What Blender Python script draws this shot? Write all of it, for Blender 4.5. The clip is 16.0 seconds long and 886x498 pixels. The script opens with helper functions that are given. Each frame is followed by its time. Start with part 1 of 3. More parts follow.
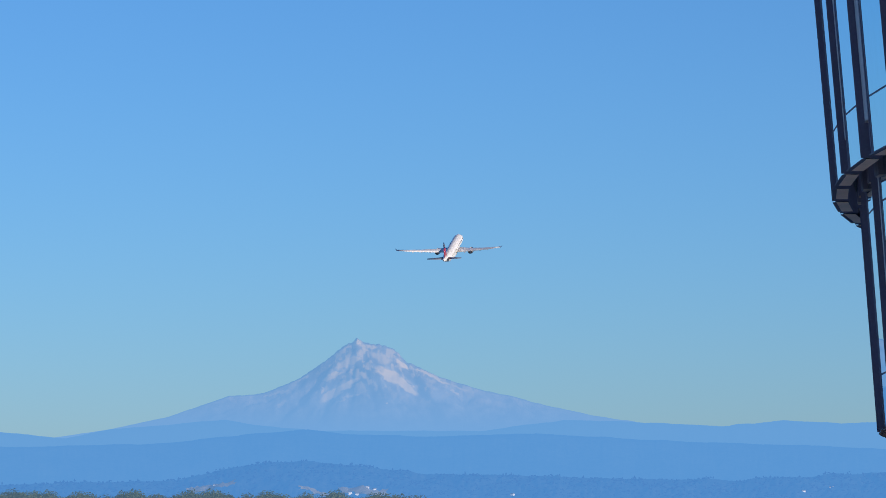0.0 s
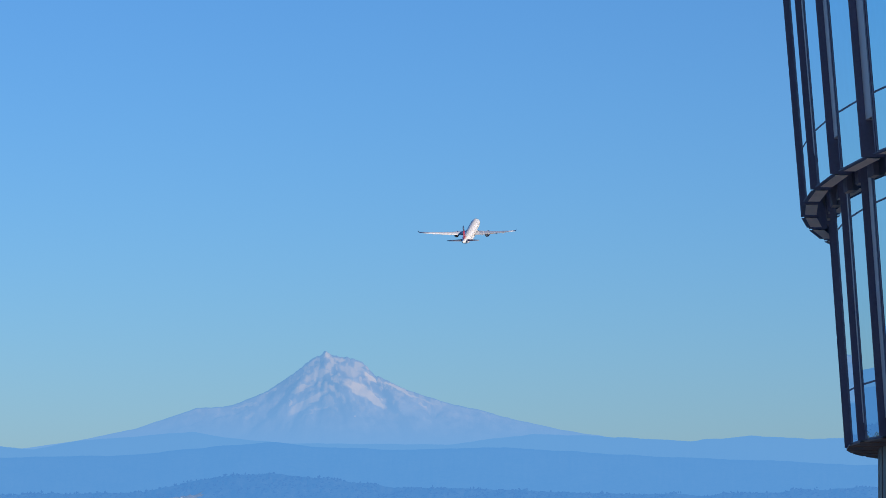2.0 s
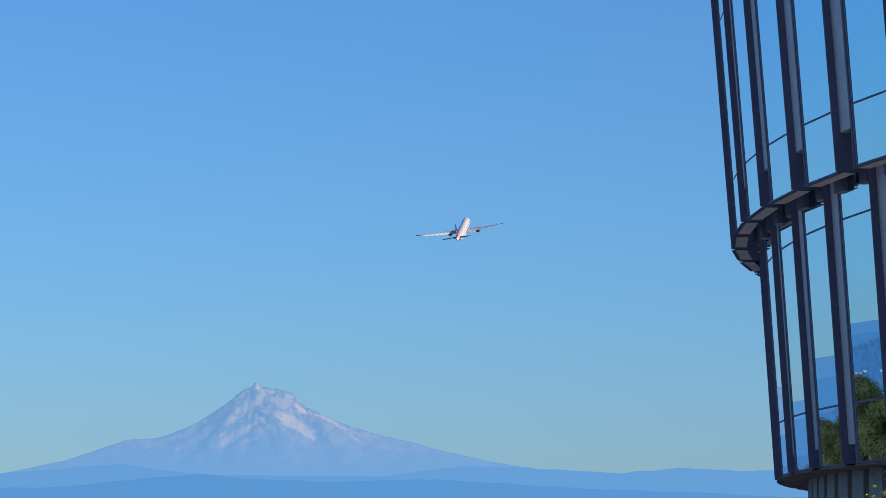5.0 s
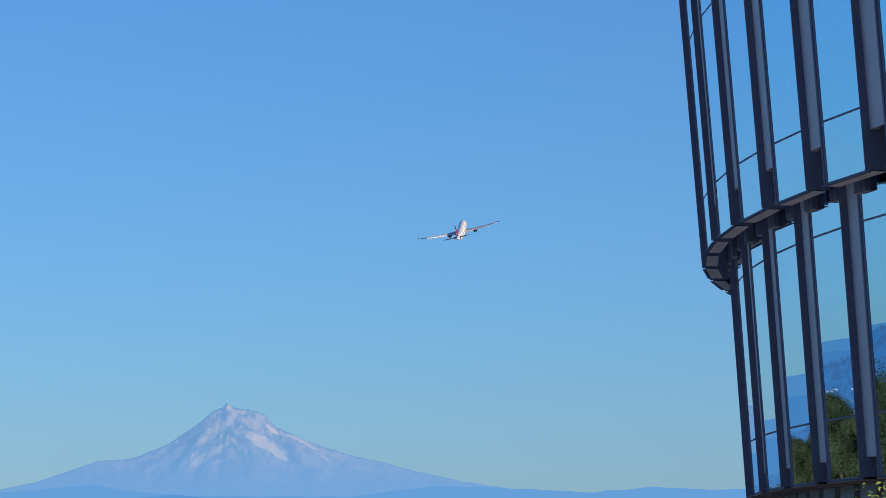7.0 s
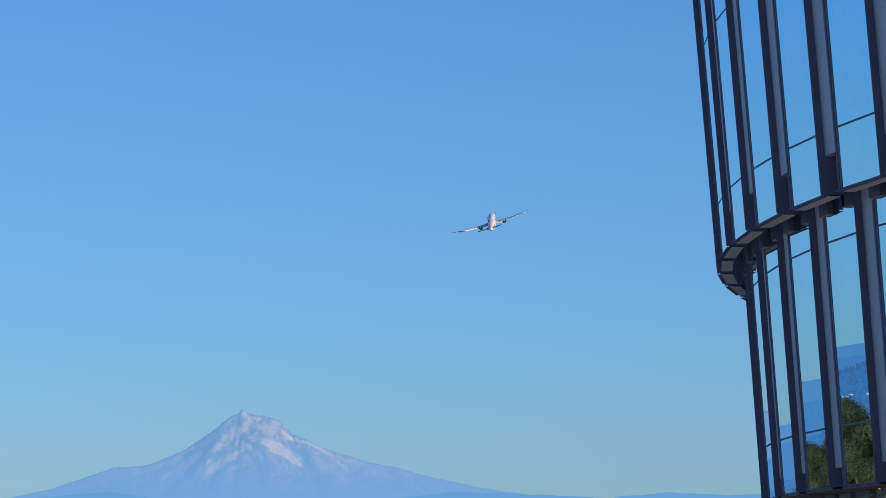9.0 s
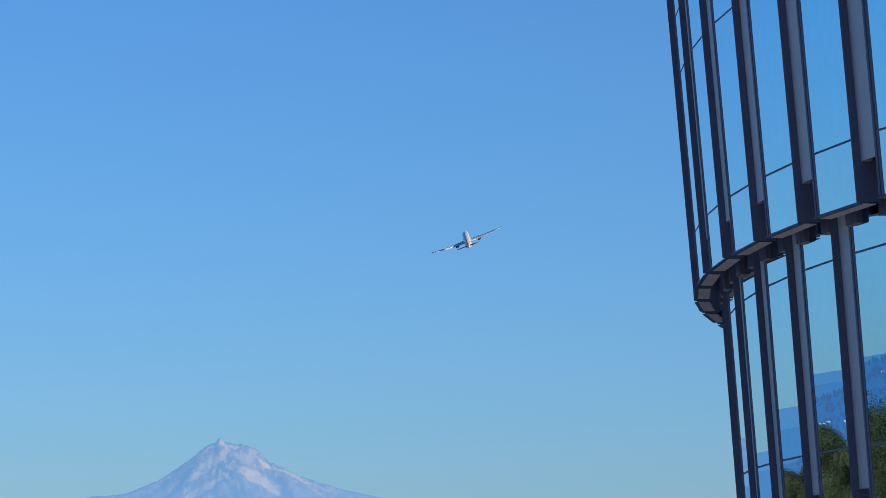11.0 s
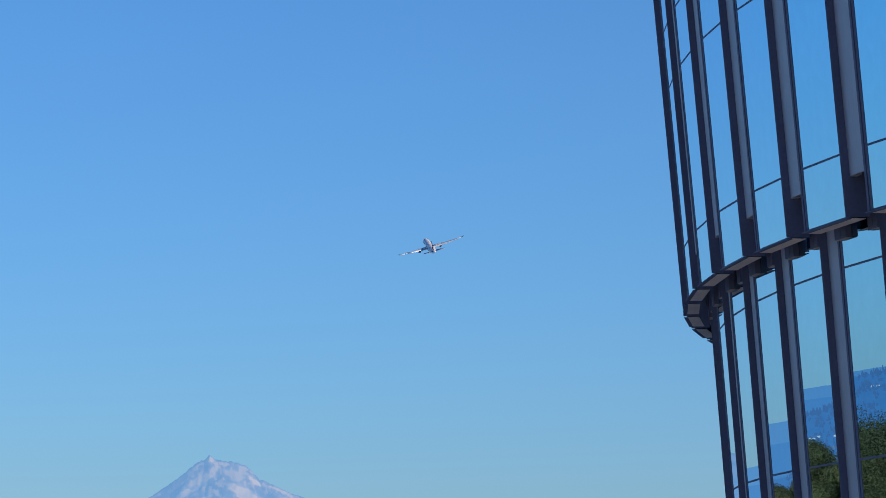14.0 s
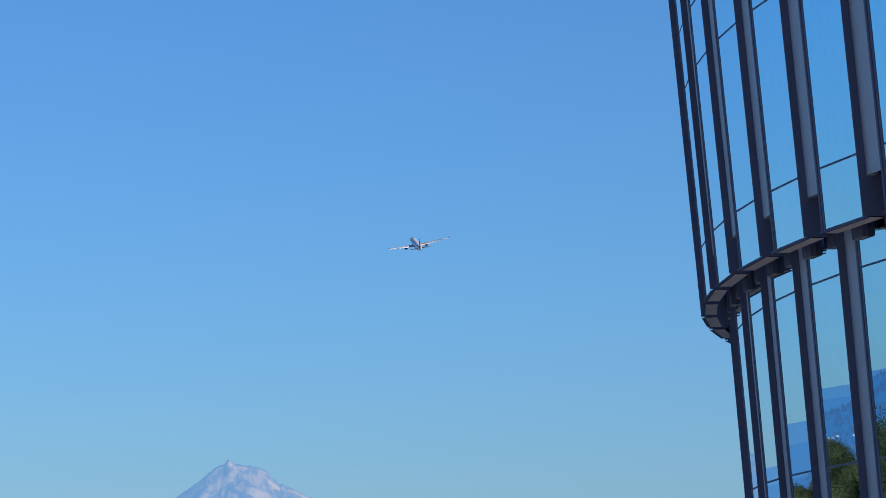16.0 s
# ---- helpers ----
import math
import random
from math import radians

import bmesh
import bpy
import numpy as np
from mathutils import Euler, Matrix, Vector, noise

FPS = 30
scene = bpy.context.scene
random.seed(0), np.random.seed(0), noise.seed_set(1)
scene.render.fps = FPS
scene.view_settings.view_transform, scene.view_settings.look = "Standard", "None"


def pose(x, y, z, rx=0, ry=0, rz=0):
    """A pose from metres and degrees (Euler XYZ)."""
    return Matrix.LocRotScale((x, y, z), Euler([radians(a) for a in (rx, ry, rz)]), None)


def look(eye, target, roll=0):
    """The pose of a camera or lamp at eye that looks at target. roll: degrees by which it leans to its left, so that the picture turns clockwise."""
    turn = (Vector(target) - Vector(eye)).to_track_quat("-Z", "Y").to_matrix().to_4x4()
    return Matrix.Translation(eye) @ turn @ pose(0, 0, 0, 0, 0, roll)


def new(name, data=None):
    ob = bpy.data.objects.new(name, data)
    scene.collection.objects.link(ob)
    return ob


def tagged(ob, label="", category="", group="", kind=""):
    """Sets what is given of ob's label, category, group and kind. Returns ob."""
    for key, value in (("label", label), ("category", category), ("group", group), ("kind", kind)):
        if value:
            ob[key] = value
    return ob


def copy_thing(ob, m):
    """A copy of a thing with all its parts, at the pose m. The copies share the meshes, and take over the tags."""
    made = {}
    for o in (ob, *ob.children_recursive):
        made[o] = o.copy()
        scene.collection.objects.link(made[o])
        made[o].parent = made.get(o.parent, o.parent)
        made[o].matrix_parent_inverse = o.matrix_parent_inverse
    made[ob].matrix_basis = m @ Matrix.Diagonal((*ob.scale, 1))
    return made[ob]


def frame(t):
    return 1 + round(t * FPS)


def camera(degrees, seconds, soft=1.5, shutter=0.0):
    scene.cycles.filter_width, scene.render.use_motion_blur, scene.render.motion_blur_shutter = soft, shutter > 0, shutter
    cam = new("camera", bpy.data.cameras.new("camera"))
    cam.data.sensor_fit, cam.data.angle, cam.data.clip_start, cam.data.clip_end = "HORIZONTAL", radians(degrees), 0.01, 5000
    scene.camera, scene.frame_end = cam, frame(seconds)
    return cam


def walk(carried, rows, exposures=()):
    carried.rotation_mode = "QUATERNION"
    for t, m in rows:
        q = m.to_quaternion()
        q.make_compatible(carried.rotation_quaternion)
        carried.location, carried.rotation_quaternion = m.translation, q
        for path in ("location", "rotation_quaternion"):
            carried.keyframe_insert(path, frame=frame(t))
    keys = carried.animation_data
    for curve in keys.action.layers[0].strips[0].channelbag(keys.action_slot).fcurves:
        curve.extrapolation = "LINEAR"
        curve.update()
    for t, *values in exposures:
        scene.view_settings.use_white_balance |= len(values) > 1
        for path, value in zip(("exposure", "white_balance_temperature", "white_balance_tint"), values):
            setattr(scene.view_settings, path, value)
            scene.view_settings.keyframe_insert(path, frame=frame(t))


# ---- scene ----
EYE = (0.0, 0.0, 18.0)          # on an upper deck, 18 m over the ground

# ---------------------------------------------------------------- camera
cam = camera(12.8, 16.0, 0.9)
CAMERA_ROWS = [  # seconds, yaw, pitch, roll
    (0.0, 2.208, 3.968, 0.038),
    (0.5, 2.265, 4.011, 0.370),
    (1.0, 2.090, 4.075, 0.354),
    (1.5, 1.933, 4.125, 0.370),
    (2.0, 1.758, 4.164, 0.361),
    (2.5, 1.621, 4.211, 0.274),
    (3.0, 1.392, 4.302, 0.098),
    (3.5, 1.205, 4.402, 0.087),
    (4.0, 0.972, 4.474, 0.226),
    (6.5, 0.497, 4.864, 0.233),
    (7.0, 0.330, 4.922, 0.125),
    (7.5, 0.255, 4.972, 0.122),
    (8.0, 0.207, 4.974, 0.084),
    (8.5, 0.183, 4.980, 0.021),
    (9.0, 0.546, 5.008, 0.003),
    (11.5, 0.091, 5.524, -0.072),
    (12.0, 0.029, 5.607, 0.045),
    (12.5, 0.017, 5.656, 0.015),
    (13.0, -0.022, 5.691, -0.041),
    (13.5, 0.055, 5.669, 0.015),
    (14.0, 0.053, 5.649, -0.365),
    (14.5, 0.029, 5.671, -0.605),
    (15.0, -0.022, 5.688, -0.550),
    (15.5, 0.184, 5.686, -0.586),
    (16.0, 0.303, 5.689, -0.807),
]


def camera_pose(yaw, pitch, roll):
    return pose(*EYE, 90 + pitch, 0, yaw) @ pose(0, 0, 0, 0, 0, roll)


walk(cam, [(t, camera_pose(y, p, r)) for t, y, p, r in CAMERA_ROWS], exposures=[(0.0, 0.0, 6120, 13), (16.0, 0.0, 6120, 13)])

# ---------------------------------------------------------------- light
SUN_AZ, SUN_EL = 135.0, 13.0     # clockwise from +y, and above the horizon
world = bpy.data.worlds.new("sky")
scene.world = world
world.use_nodes = True
wn = world.node_tree.nodes
sky = wn.new("ShaderNodeTexSky")
sky.sky_type = "NISHITA"
sky.sun_disc = False
sky.sun_elevation, sky.sun_rotation = radians(SUN_EL), radians(SUN_AZ)
sky.altitude, sky.air_density, sky.dust_density, sky.ozone_density = 800, 1.0, 0.5, 6.8
wn["Background"].inputs["Strength"].default_value = 0.122
world.node_tree.links.new(sky.outputs[0], wn["Background"].inputs["Color"])

sun = new("sun", bpy.data.lights.new("sun", "SUN"))
sun.data.energy, sun.data.angle, sun.data.color = 5.0, radians(0.53), (1.0, 0.83, 0.63)
sa, se = radians(SUN_AZ), radians(SUN_EL)
sun.matrix_world = look((0, 0, 60), (-math.sin(sa) * math.cos(se) * 50, -math.cos(sa) * math.cos(se) * 50, 60 - math.sin(se) * 50))

# ---------------------------------------------------------------- materials


def material(name, base, rough=0.5, metal=0.0, vary=0.15, scale=3.0, fine=40.0, bump=0.0, spec=0.5, stretch=(1, 1, 1), haze=None, haze_part=0.0):
    """A surface with variation at two scales; haze: emission colour painted in as the air before a far backdrop."""
    m = bpy.data.materials.new(name)
    m.use_nodes = True
    n, l = m.node_tree.nodes, m.node_tree.links
    b = n["Principled BSDF"]
    b.inputs["Roughness"].default_value, b.inputs["Metallic"].default_value = rough, metal
    b.inputs["Specular IOR Level"].default_value = spec
    tc, mp = n.new("ShaderNodeTexCoord"), n.new("ShaderNodeMapping")
    mp.inputs["Scale"].default_value = stretch
    l.new(tc.outputs["Object"], mp.inputs["Vector"])
    big, small = n.new("ShaderNodeTexNoise"), n.new("ShaderNodeTexNoise")
    big.inputs["Scale"].default_value, big.inputs["Detail"].default_value = scale, 6
    small.inputs["Scale"].default_value, small.inputs["Detail"].default_value = fine, 3
    for q in (big, small):
        l.new(mp.outputs[0], q.inputs["Vector"])
    add = n.new("ShaderNodeMath")
    add.operation = "ADD"
    l.new(big.outputs[0], add.inputs[0])
    l.new(small.outputs[0], add.inputs[1])
    ramp = n.new("ShaderNodeMapRange")
    ramp.inputs["From Min"].default_value, ramp.inputs["From Max"].default_value = 0.6, 1.4
    ramp.inputs["To Min"].default_value, ramp.inputs["To Max"].default_value = 1 - vary, 1 + vary
    l.new(add.outputs[0], ramp.inputs["Value"])
    info = n.new("ShaderNodeObjectInfo")
    per = n.new("ShaderNodeMapRange")
    per.inputs["To Min"].default_value, per.inputs["To Max"].default_value = 1 - vary * 0.4, 1 + vary * 0.4
    l.new(info.outputs["Random"], per.inputs["Value"])
    mul = n.new("ShaderNodeMath")
    mul.operation = "MULTIPLY"
    l.new(ramp.outputs[0], mul.inputs[0])
    l.new(per.outputs[0], mul.inputs[1])
    col = n.new("ShaderNodeVectorMath")
    col.operation = "SCALE"
    col.inputs[0].default_value = base
    l.new(mul.outputs[0], col.inputs["Scale"])
    l.new(col.outputs[0], b.inputs["Base Color"])
    if bump:
        bp = n.new("ShaderNodeBump")
        bp.inputs["Strength"].default_value, bp.inputs["Distance"].default_value = 1.0, bump
        l.new(big.outputs[0], bp.inputs["Height"])
        l.new(bp.outputs[0], b.inputs["Normal"])
    if haze:
        air(m, haze, haze_part)
    return m


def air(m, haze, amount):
    """Painted haze: mixes in emission for the bright air before a backdrop many kilometres away."""
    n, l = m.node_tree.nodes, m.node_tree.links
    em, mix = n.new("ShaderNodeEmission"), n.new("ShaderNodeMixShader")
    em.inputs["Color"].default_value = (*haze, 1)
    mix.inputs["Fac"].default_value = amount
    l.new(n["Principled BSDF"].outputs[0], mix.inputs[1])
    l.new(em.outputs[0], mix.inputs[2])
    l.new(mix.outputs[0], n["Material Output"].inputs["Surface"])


def glass_material(name, tint, rough=0.012, wave=0.004):
    """Coated solar glass: a mirror at these angles, slightly wavy from pane to pane."""
    m = material(name, tint, rough, 1.0, 0.05, 0.3, 4.0)
    n, l = m.node_tree.nodes, m.node_tree.links
    b = n["Principled BSDF"]
    tc, mp, nz, bp = (n.new(k) for k in ("ShaderNodeTexCoord", "ShaderNodeMapping", "ShaderNodeTexNoise", "ShaderNodeBump"))
    mp.inputs["Scale"].default_value = (1.0, 3.0, 0.35)
    nz.inputs["Scale"].default_value, nz.inputs["Detail"].default_value = 0.8, 0
    bp.inputs["Strength"].default_value, bp.inputs["Distance"].default_value = 1.0, wave
    l.new(tc.outputs["Object"], mp.inputs["Vector"])
    l.new(mp.outputs[0], nz.inputs["Vector"])
    l.new(nz.outputs[0], bp.inputs["Height"])
    l.new(bp.outputs[0], b.inputs["Normal"])
    return m


# blue airlight of the hills, painted into their materials as emission
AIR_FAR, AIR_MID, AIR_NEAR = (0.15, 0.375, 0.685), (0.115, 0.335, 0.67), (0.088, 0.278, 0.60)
M_GLASS = glass_material("vision_glass", (0.29, 0.53, 0.67), 0.004, 0.00005)
M_SPANDREL = glass_material("spandrel_glass", (0.32, 0.54, 0.66), 0.005, 0.00004)
M_FRAME = material("dark_anodised_frame", (0.125, 0.135, 0.205), 0.6, 0.0, 0.12, 0.8, 20, spec=0.2)
M_STRIP = material("grey_metal_cladding", (0.46, 0.46, 0.49), 0.5, 0.3, 0.10, 0.6, 14, stretch=(1, 1, 0.15))
# pale base colour makes up for light bounced up from the ground
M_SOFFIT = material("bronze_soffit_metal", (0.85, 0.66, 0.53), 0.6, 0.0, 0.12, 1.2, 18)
# darker copy of the soffit for the recess under the lower storey
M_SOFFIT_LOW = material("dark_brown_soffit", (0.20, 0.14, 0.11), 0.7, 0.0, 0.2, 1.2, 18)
M_HEADER = material("grey_brown_header_metal", (0.42, 0.34, 0.30), 0.6, 0.0, 0.12, 1.2, 18)
# dark base colour stands in for shade in the recesses between units
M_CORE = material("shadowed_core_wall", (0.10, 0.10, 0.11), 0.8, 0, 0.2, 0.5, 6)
M_BASE = material("grey_green_base_panel", (0.16, 0.18, 0.185), 0.6, 0.1, 0.15, 0.7, 10)
M_CONCRETE = material("concrete", (0.55, 0.52, 0.47), 0.9, 0, 0.2, 0.2, 5)
M_WHITE = material("white_aircraft_paint", (0.80, 0.79, 0.77), 0.28, 0, 0.03, 0.3, 2)
M_WING = material("grey_wing_paint", (0.64, 0.64, 0.66), 0.35, 0.0, 0.06, 0.3, 3)
M_RED = material("red_tail_paint", (0.34, 0.03, 0.06), 0.3, 0, 0.05, 0.4, 3)
M_NAVY = material("navy_paint", (0.02, 0.03, 0.10), 0.3, 0, 0.05, 0.4, 3)
M_METAL = material("engine_metal", (0.30, 0.30, 0.32), 0.35, 0.9, 0.08, 1, 6)
M_DARK = material("dark_opening", (0.02, 0.02, 0.022), 0.7, 0, 0.1, 1, 6)
M_LEAF = material("green_foliage", (0.07, 0.088, 0.042), 0.6, 0, 0.6, 0.25, 2.5, spec=0.2)
M_LEAF_GOLD = material("yellow_green_foliage", (0.13, 0.135, 0.035), 0.6, 0, 0.5, 0.25, 2.5, spec=0.2)
M_LEAF_NEAR = material("bright_foliage", (0.27, 0.36, 0.07), 0.5, 0, 0.5, 0.6, 5, spec=0.3)
# far crowns get their bluish haze painted in as emission
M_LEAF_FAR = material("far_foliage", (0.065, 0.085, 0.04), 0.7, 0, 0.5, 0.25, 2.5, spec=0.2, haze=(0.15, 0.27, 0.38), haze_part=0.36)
M_BARK = material("bark", (0.12, 0.09, 0.065), 0.9, 0, 0.3, 1, 12, bump=0.05)
M_GROUND = material("dry_grass_ground", (0.16, 0.15, 0.075), 0.95, 0, 0.35, 0.004, 0.06)
# ridge and hill materials are mostly painted haze: 0.89 to 0.92 emission
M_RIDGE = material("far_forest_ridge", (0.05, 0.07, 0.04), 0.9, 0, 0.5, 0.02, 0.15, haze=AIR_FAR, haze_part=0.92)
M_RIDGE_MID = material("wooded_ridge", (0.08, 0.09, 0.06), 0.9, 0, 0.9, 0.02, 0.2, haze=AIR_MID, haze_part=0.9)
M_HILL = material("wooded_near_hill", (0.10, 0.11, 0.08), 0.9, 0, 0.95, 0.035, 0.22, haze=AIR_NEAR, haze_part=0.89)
# woods carry painted haze; the fir wood gets less emission
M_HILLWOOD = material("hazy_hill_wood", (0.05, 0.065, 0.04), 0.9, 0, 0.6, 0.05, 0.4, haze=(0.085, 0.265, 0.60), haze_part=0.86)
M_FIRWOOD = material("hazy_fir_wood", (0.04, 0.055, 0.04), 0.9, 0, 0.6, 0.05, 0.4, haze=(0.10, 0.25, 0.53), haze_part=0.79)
# grey tailplane darkened: shade of fin and fuselage put into its paint
M_STAB = material("shaded_tailplane_paint", (0.11, 0.13, 0.19), 0.4, 0, 0.05, 0.4, 3)
# haze emission is painted into house walls, roofs and fields too
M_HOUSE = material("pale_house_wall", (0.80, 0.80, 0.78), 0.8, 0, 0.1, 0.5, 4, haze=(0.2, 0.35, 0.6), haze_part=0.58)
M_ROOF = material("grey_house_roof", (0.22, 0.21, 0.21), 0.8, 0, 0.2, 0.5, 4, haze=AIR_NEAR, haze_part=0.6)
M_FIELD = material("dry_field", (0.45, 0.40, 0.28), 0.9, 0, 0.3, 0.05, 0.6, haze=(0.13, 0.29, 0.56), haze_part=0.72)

# ---------------------------------------------------------------- mesh helpers


def mesh_of(name, bm, mat, smooth=False):
    bmesh.ops.recalc_face_normals(bm, faces=bm.faces)
    me = bpy.data.meshes.new(name)
    bm.to_mesh(me)
    bm.free()
    me.materials.append(mat)
    if smooth:
        for p in me.polygons:
            p.use_smooth = True
    return me


def part(name, bm, mat, parent, label="", smooth=False):
    ob = new(name, bm if isinstance(bm, bpy.types.Mesh) else mesh_of(name, bm, mat, smooth))
    ob.parent = parent
    return tagged(ob, label)


def prism(bm, corners):
    """A solid from eight corners: four below, four above, in the same order."""
    v = [bm.verts.new(c) for c in corners]
    for f in ((0, 1, 2, 3), (4, 5, 6, 7), (0, 1, 5, 4), (1, 2, 6, 5), (2, 3, 7, 6), (3, 0, 4, 7)):
        bm.faces.new([v[i] for i in f])


def loft(bm, rings, cap=True):
    vs = [[bm.verts.new(p) for p in r] for r in rings]
    for a, b in zip(vs, vs[1:]):
        n = len(a)
        for i in range(n):
            bm.faces.new((a[i], a[(i + 1) % n], b[(i + 1) % n], b[i]))
    if cap:
        bm.faces.new(vs[0])
        bm.faces.new(list(reversed(vs[-1])))


def grid_mesh(name, pts, mat, smooth=True):
    """A sheet through a grid of points."""
    rows, cols = pts.shape[:2]
    q = np.arange(rows * cols).reshape(rows, cols)
    faces = np.stack((q[:-1, :-1], q[:-1, 1:], q[1:, 1:], q[1:, :-1]), -1).reshape(-1, 4)
    me = bpy.data.meshes.new(name)
    me.from_pydata(pts.reshape(-1, 3).tolist(), [], faces.tolist())
    me.materials.append(mat)
    for p in me.polygons:
        p.use_smooth = smooth
    return me


# ---------------------------------------------------------------- ground
def ground():
    rad = [0, 60, 200, 500, 1000, 2000, 3500, 4900]
    ang = np.linspace(0, 2 * math.pi, 97)
    pts = np.array([[(r * math.sin(a), r * math.cos(a), 0.0) for a in ang] for r in rad])
    ob = new("ground", grid_mesh("ground", pts, M_GROUND, False))
    tagged(ob, "flat dry grass plain reaching the hazy horizon", "ground", kind="structure")


ground()


# unseen reflector: pale paving added to bounce light onto the soffits
def pavement():
    pts = np.array([[(r * math.sin(a) + 20, r * math.cos(a) + 50, 0.02) for a in np.linspace(0, 2 * math.pi, 65)] for r in (0, 40, 110)])
    tagged(new("pavement", grid_mesh("pavement", pts, M_CONCRETE, False)), "unseen pale paving added to bounce light up at the building", "pavement", kind="structure")


pavement()

# ---------------------------------------------------------------- mountain and ridges
PEAK_AZ, PEAK_EL = -3.45, 2.69


def crest(points):
    """A crest line: (degrees across from the peak, degrees below its top) -> elevation by azimuth."""
    a = np.array(points)
    return lambda az: np.interp(az, PEAK_AZ + a[:, 0], PEAK_EL - a[:, 1])


def fbm(x, y, octaves=5, seed=0.0):
    return noise.fractal(Vector((x, y, seed)), 0.9, 2.1, octaves)


def ridge(name, label, line, dist, depth, az0, az1, n, rough, mat, seed, bumps=0.0, rows=12):
    """A ridge that rises from the plain to its crest at dist and falls away behind it."""
    steps = [*np.linspace(0, 1, rows), 1.15, 1.5]
    pts = np.zeros((len(steps), n, 3))
    for j, az in enumerate(np.linspace(az0, az1, n)):
        top = EYE[2] + dist * math.tan(radians(float(line(az))))
        a = radians(az)
        for i, s in enumerate(steps):
            d = dist - depth * (1 - s)
            h = top * (1 - abs(1 - s)) ** 0.75 if s <= 1 else top * max(0.0, 1 - (s - 1) * 1.9)
            k = min(1.0, max(0.0, s * 3)) * (1.0 if s < 1 else 0.4)
            h += k * rough * fbm(az * 2.2, d * 0.012, 5, seed) + bumps * k * (fbm(az * 22, d * 0.05, 3, seed + 5) + 0.7 * abs(fbm(az * 50, d * 0.45, 2, seed + 8)))
            pts[i, j] = d * math.sin(a), d * math.cos(a), max(h, -2) if s > 0 else -2
    ob = new(name, grid_mesh(name, pts, mat))
    return tagged(ob, label, "hill", kind="structure")


LINE_FAR = crest([(-60, 1.3), (-35, 1.36), (-26.5, 1.42), (-23.5, 1.3), (-20.5, 1.15), (-13.7, 1.15), (-9, 1.25), (-5.2, 1.38), (-4.2, 1.48), (-3.6, 1.35), (-1.9, 1.2), (-1.5, 1.27), (-0.6, 1.36), (1.8, 1.36),
                  (3.0, 1.2), (4.1, 1.23), (5.3, 1.29), (6.15, 1.21), (7.0, 1.25), (7.7, 1.22), (14, 1.1), (40, 1.2)])
LINE_MID = crest([(-60, 1.5), (-26, 1.55), (-20, 1.3), (-12, 1.5), (-5.2, 1.6), (-2.8, 1.55), (-1.5, 1.40), (-0.7, 1.34), (-0.1, 1.41), (1.0, 1.44),
                  (2.6, 1.40), (4.0, 1.48), (7.7, 1.62), (20, 1.5), (40, 1.6)])
LINE_NEAR = crest([(-60, 1.45), (-28, 1.48), (-24, 1.48), (-20.5, 1.45), (-17.5, 1.75), (-14, 1.95), (-10, 2.05), (-5.2, 2.15), (-2.6, 2.08), (-1.7, 1.87), (-0.8, 1.79), (0.2, 1.89), (1.0, 1.98),
                   (2.2, 2.0), (3.8, 2.05), (5.4, 2.07), (6.9, 2.0), (7.7, 1.95), (20, 1.9), (40, 1.9)])


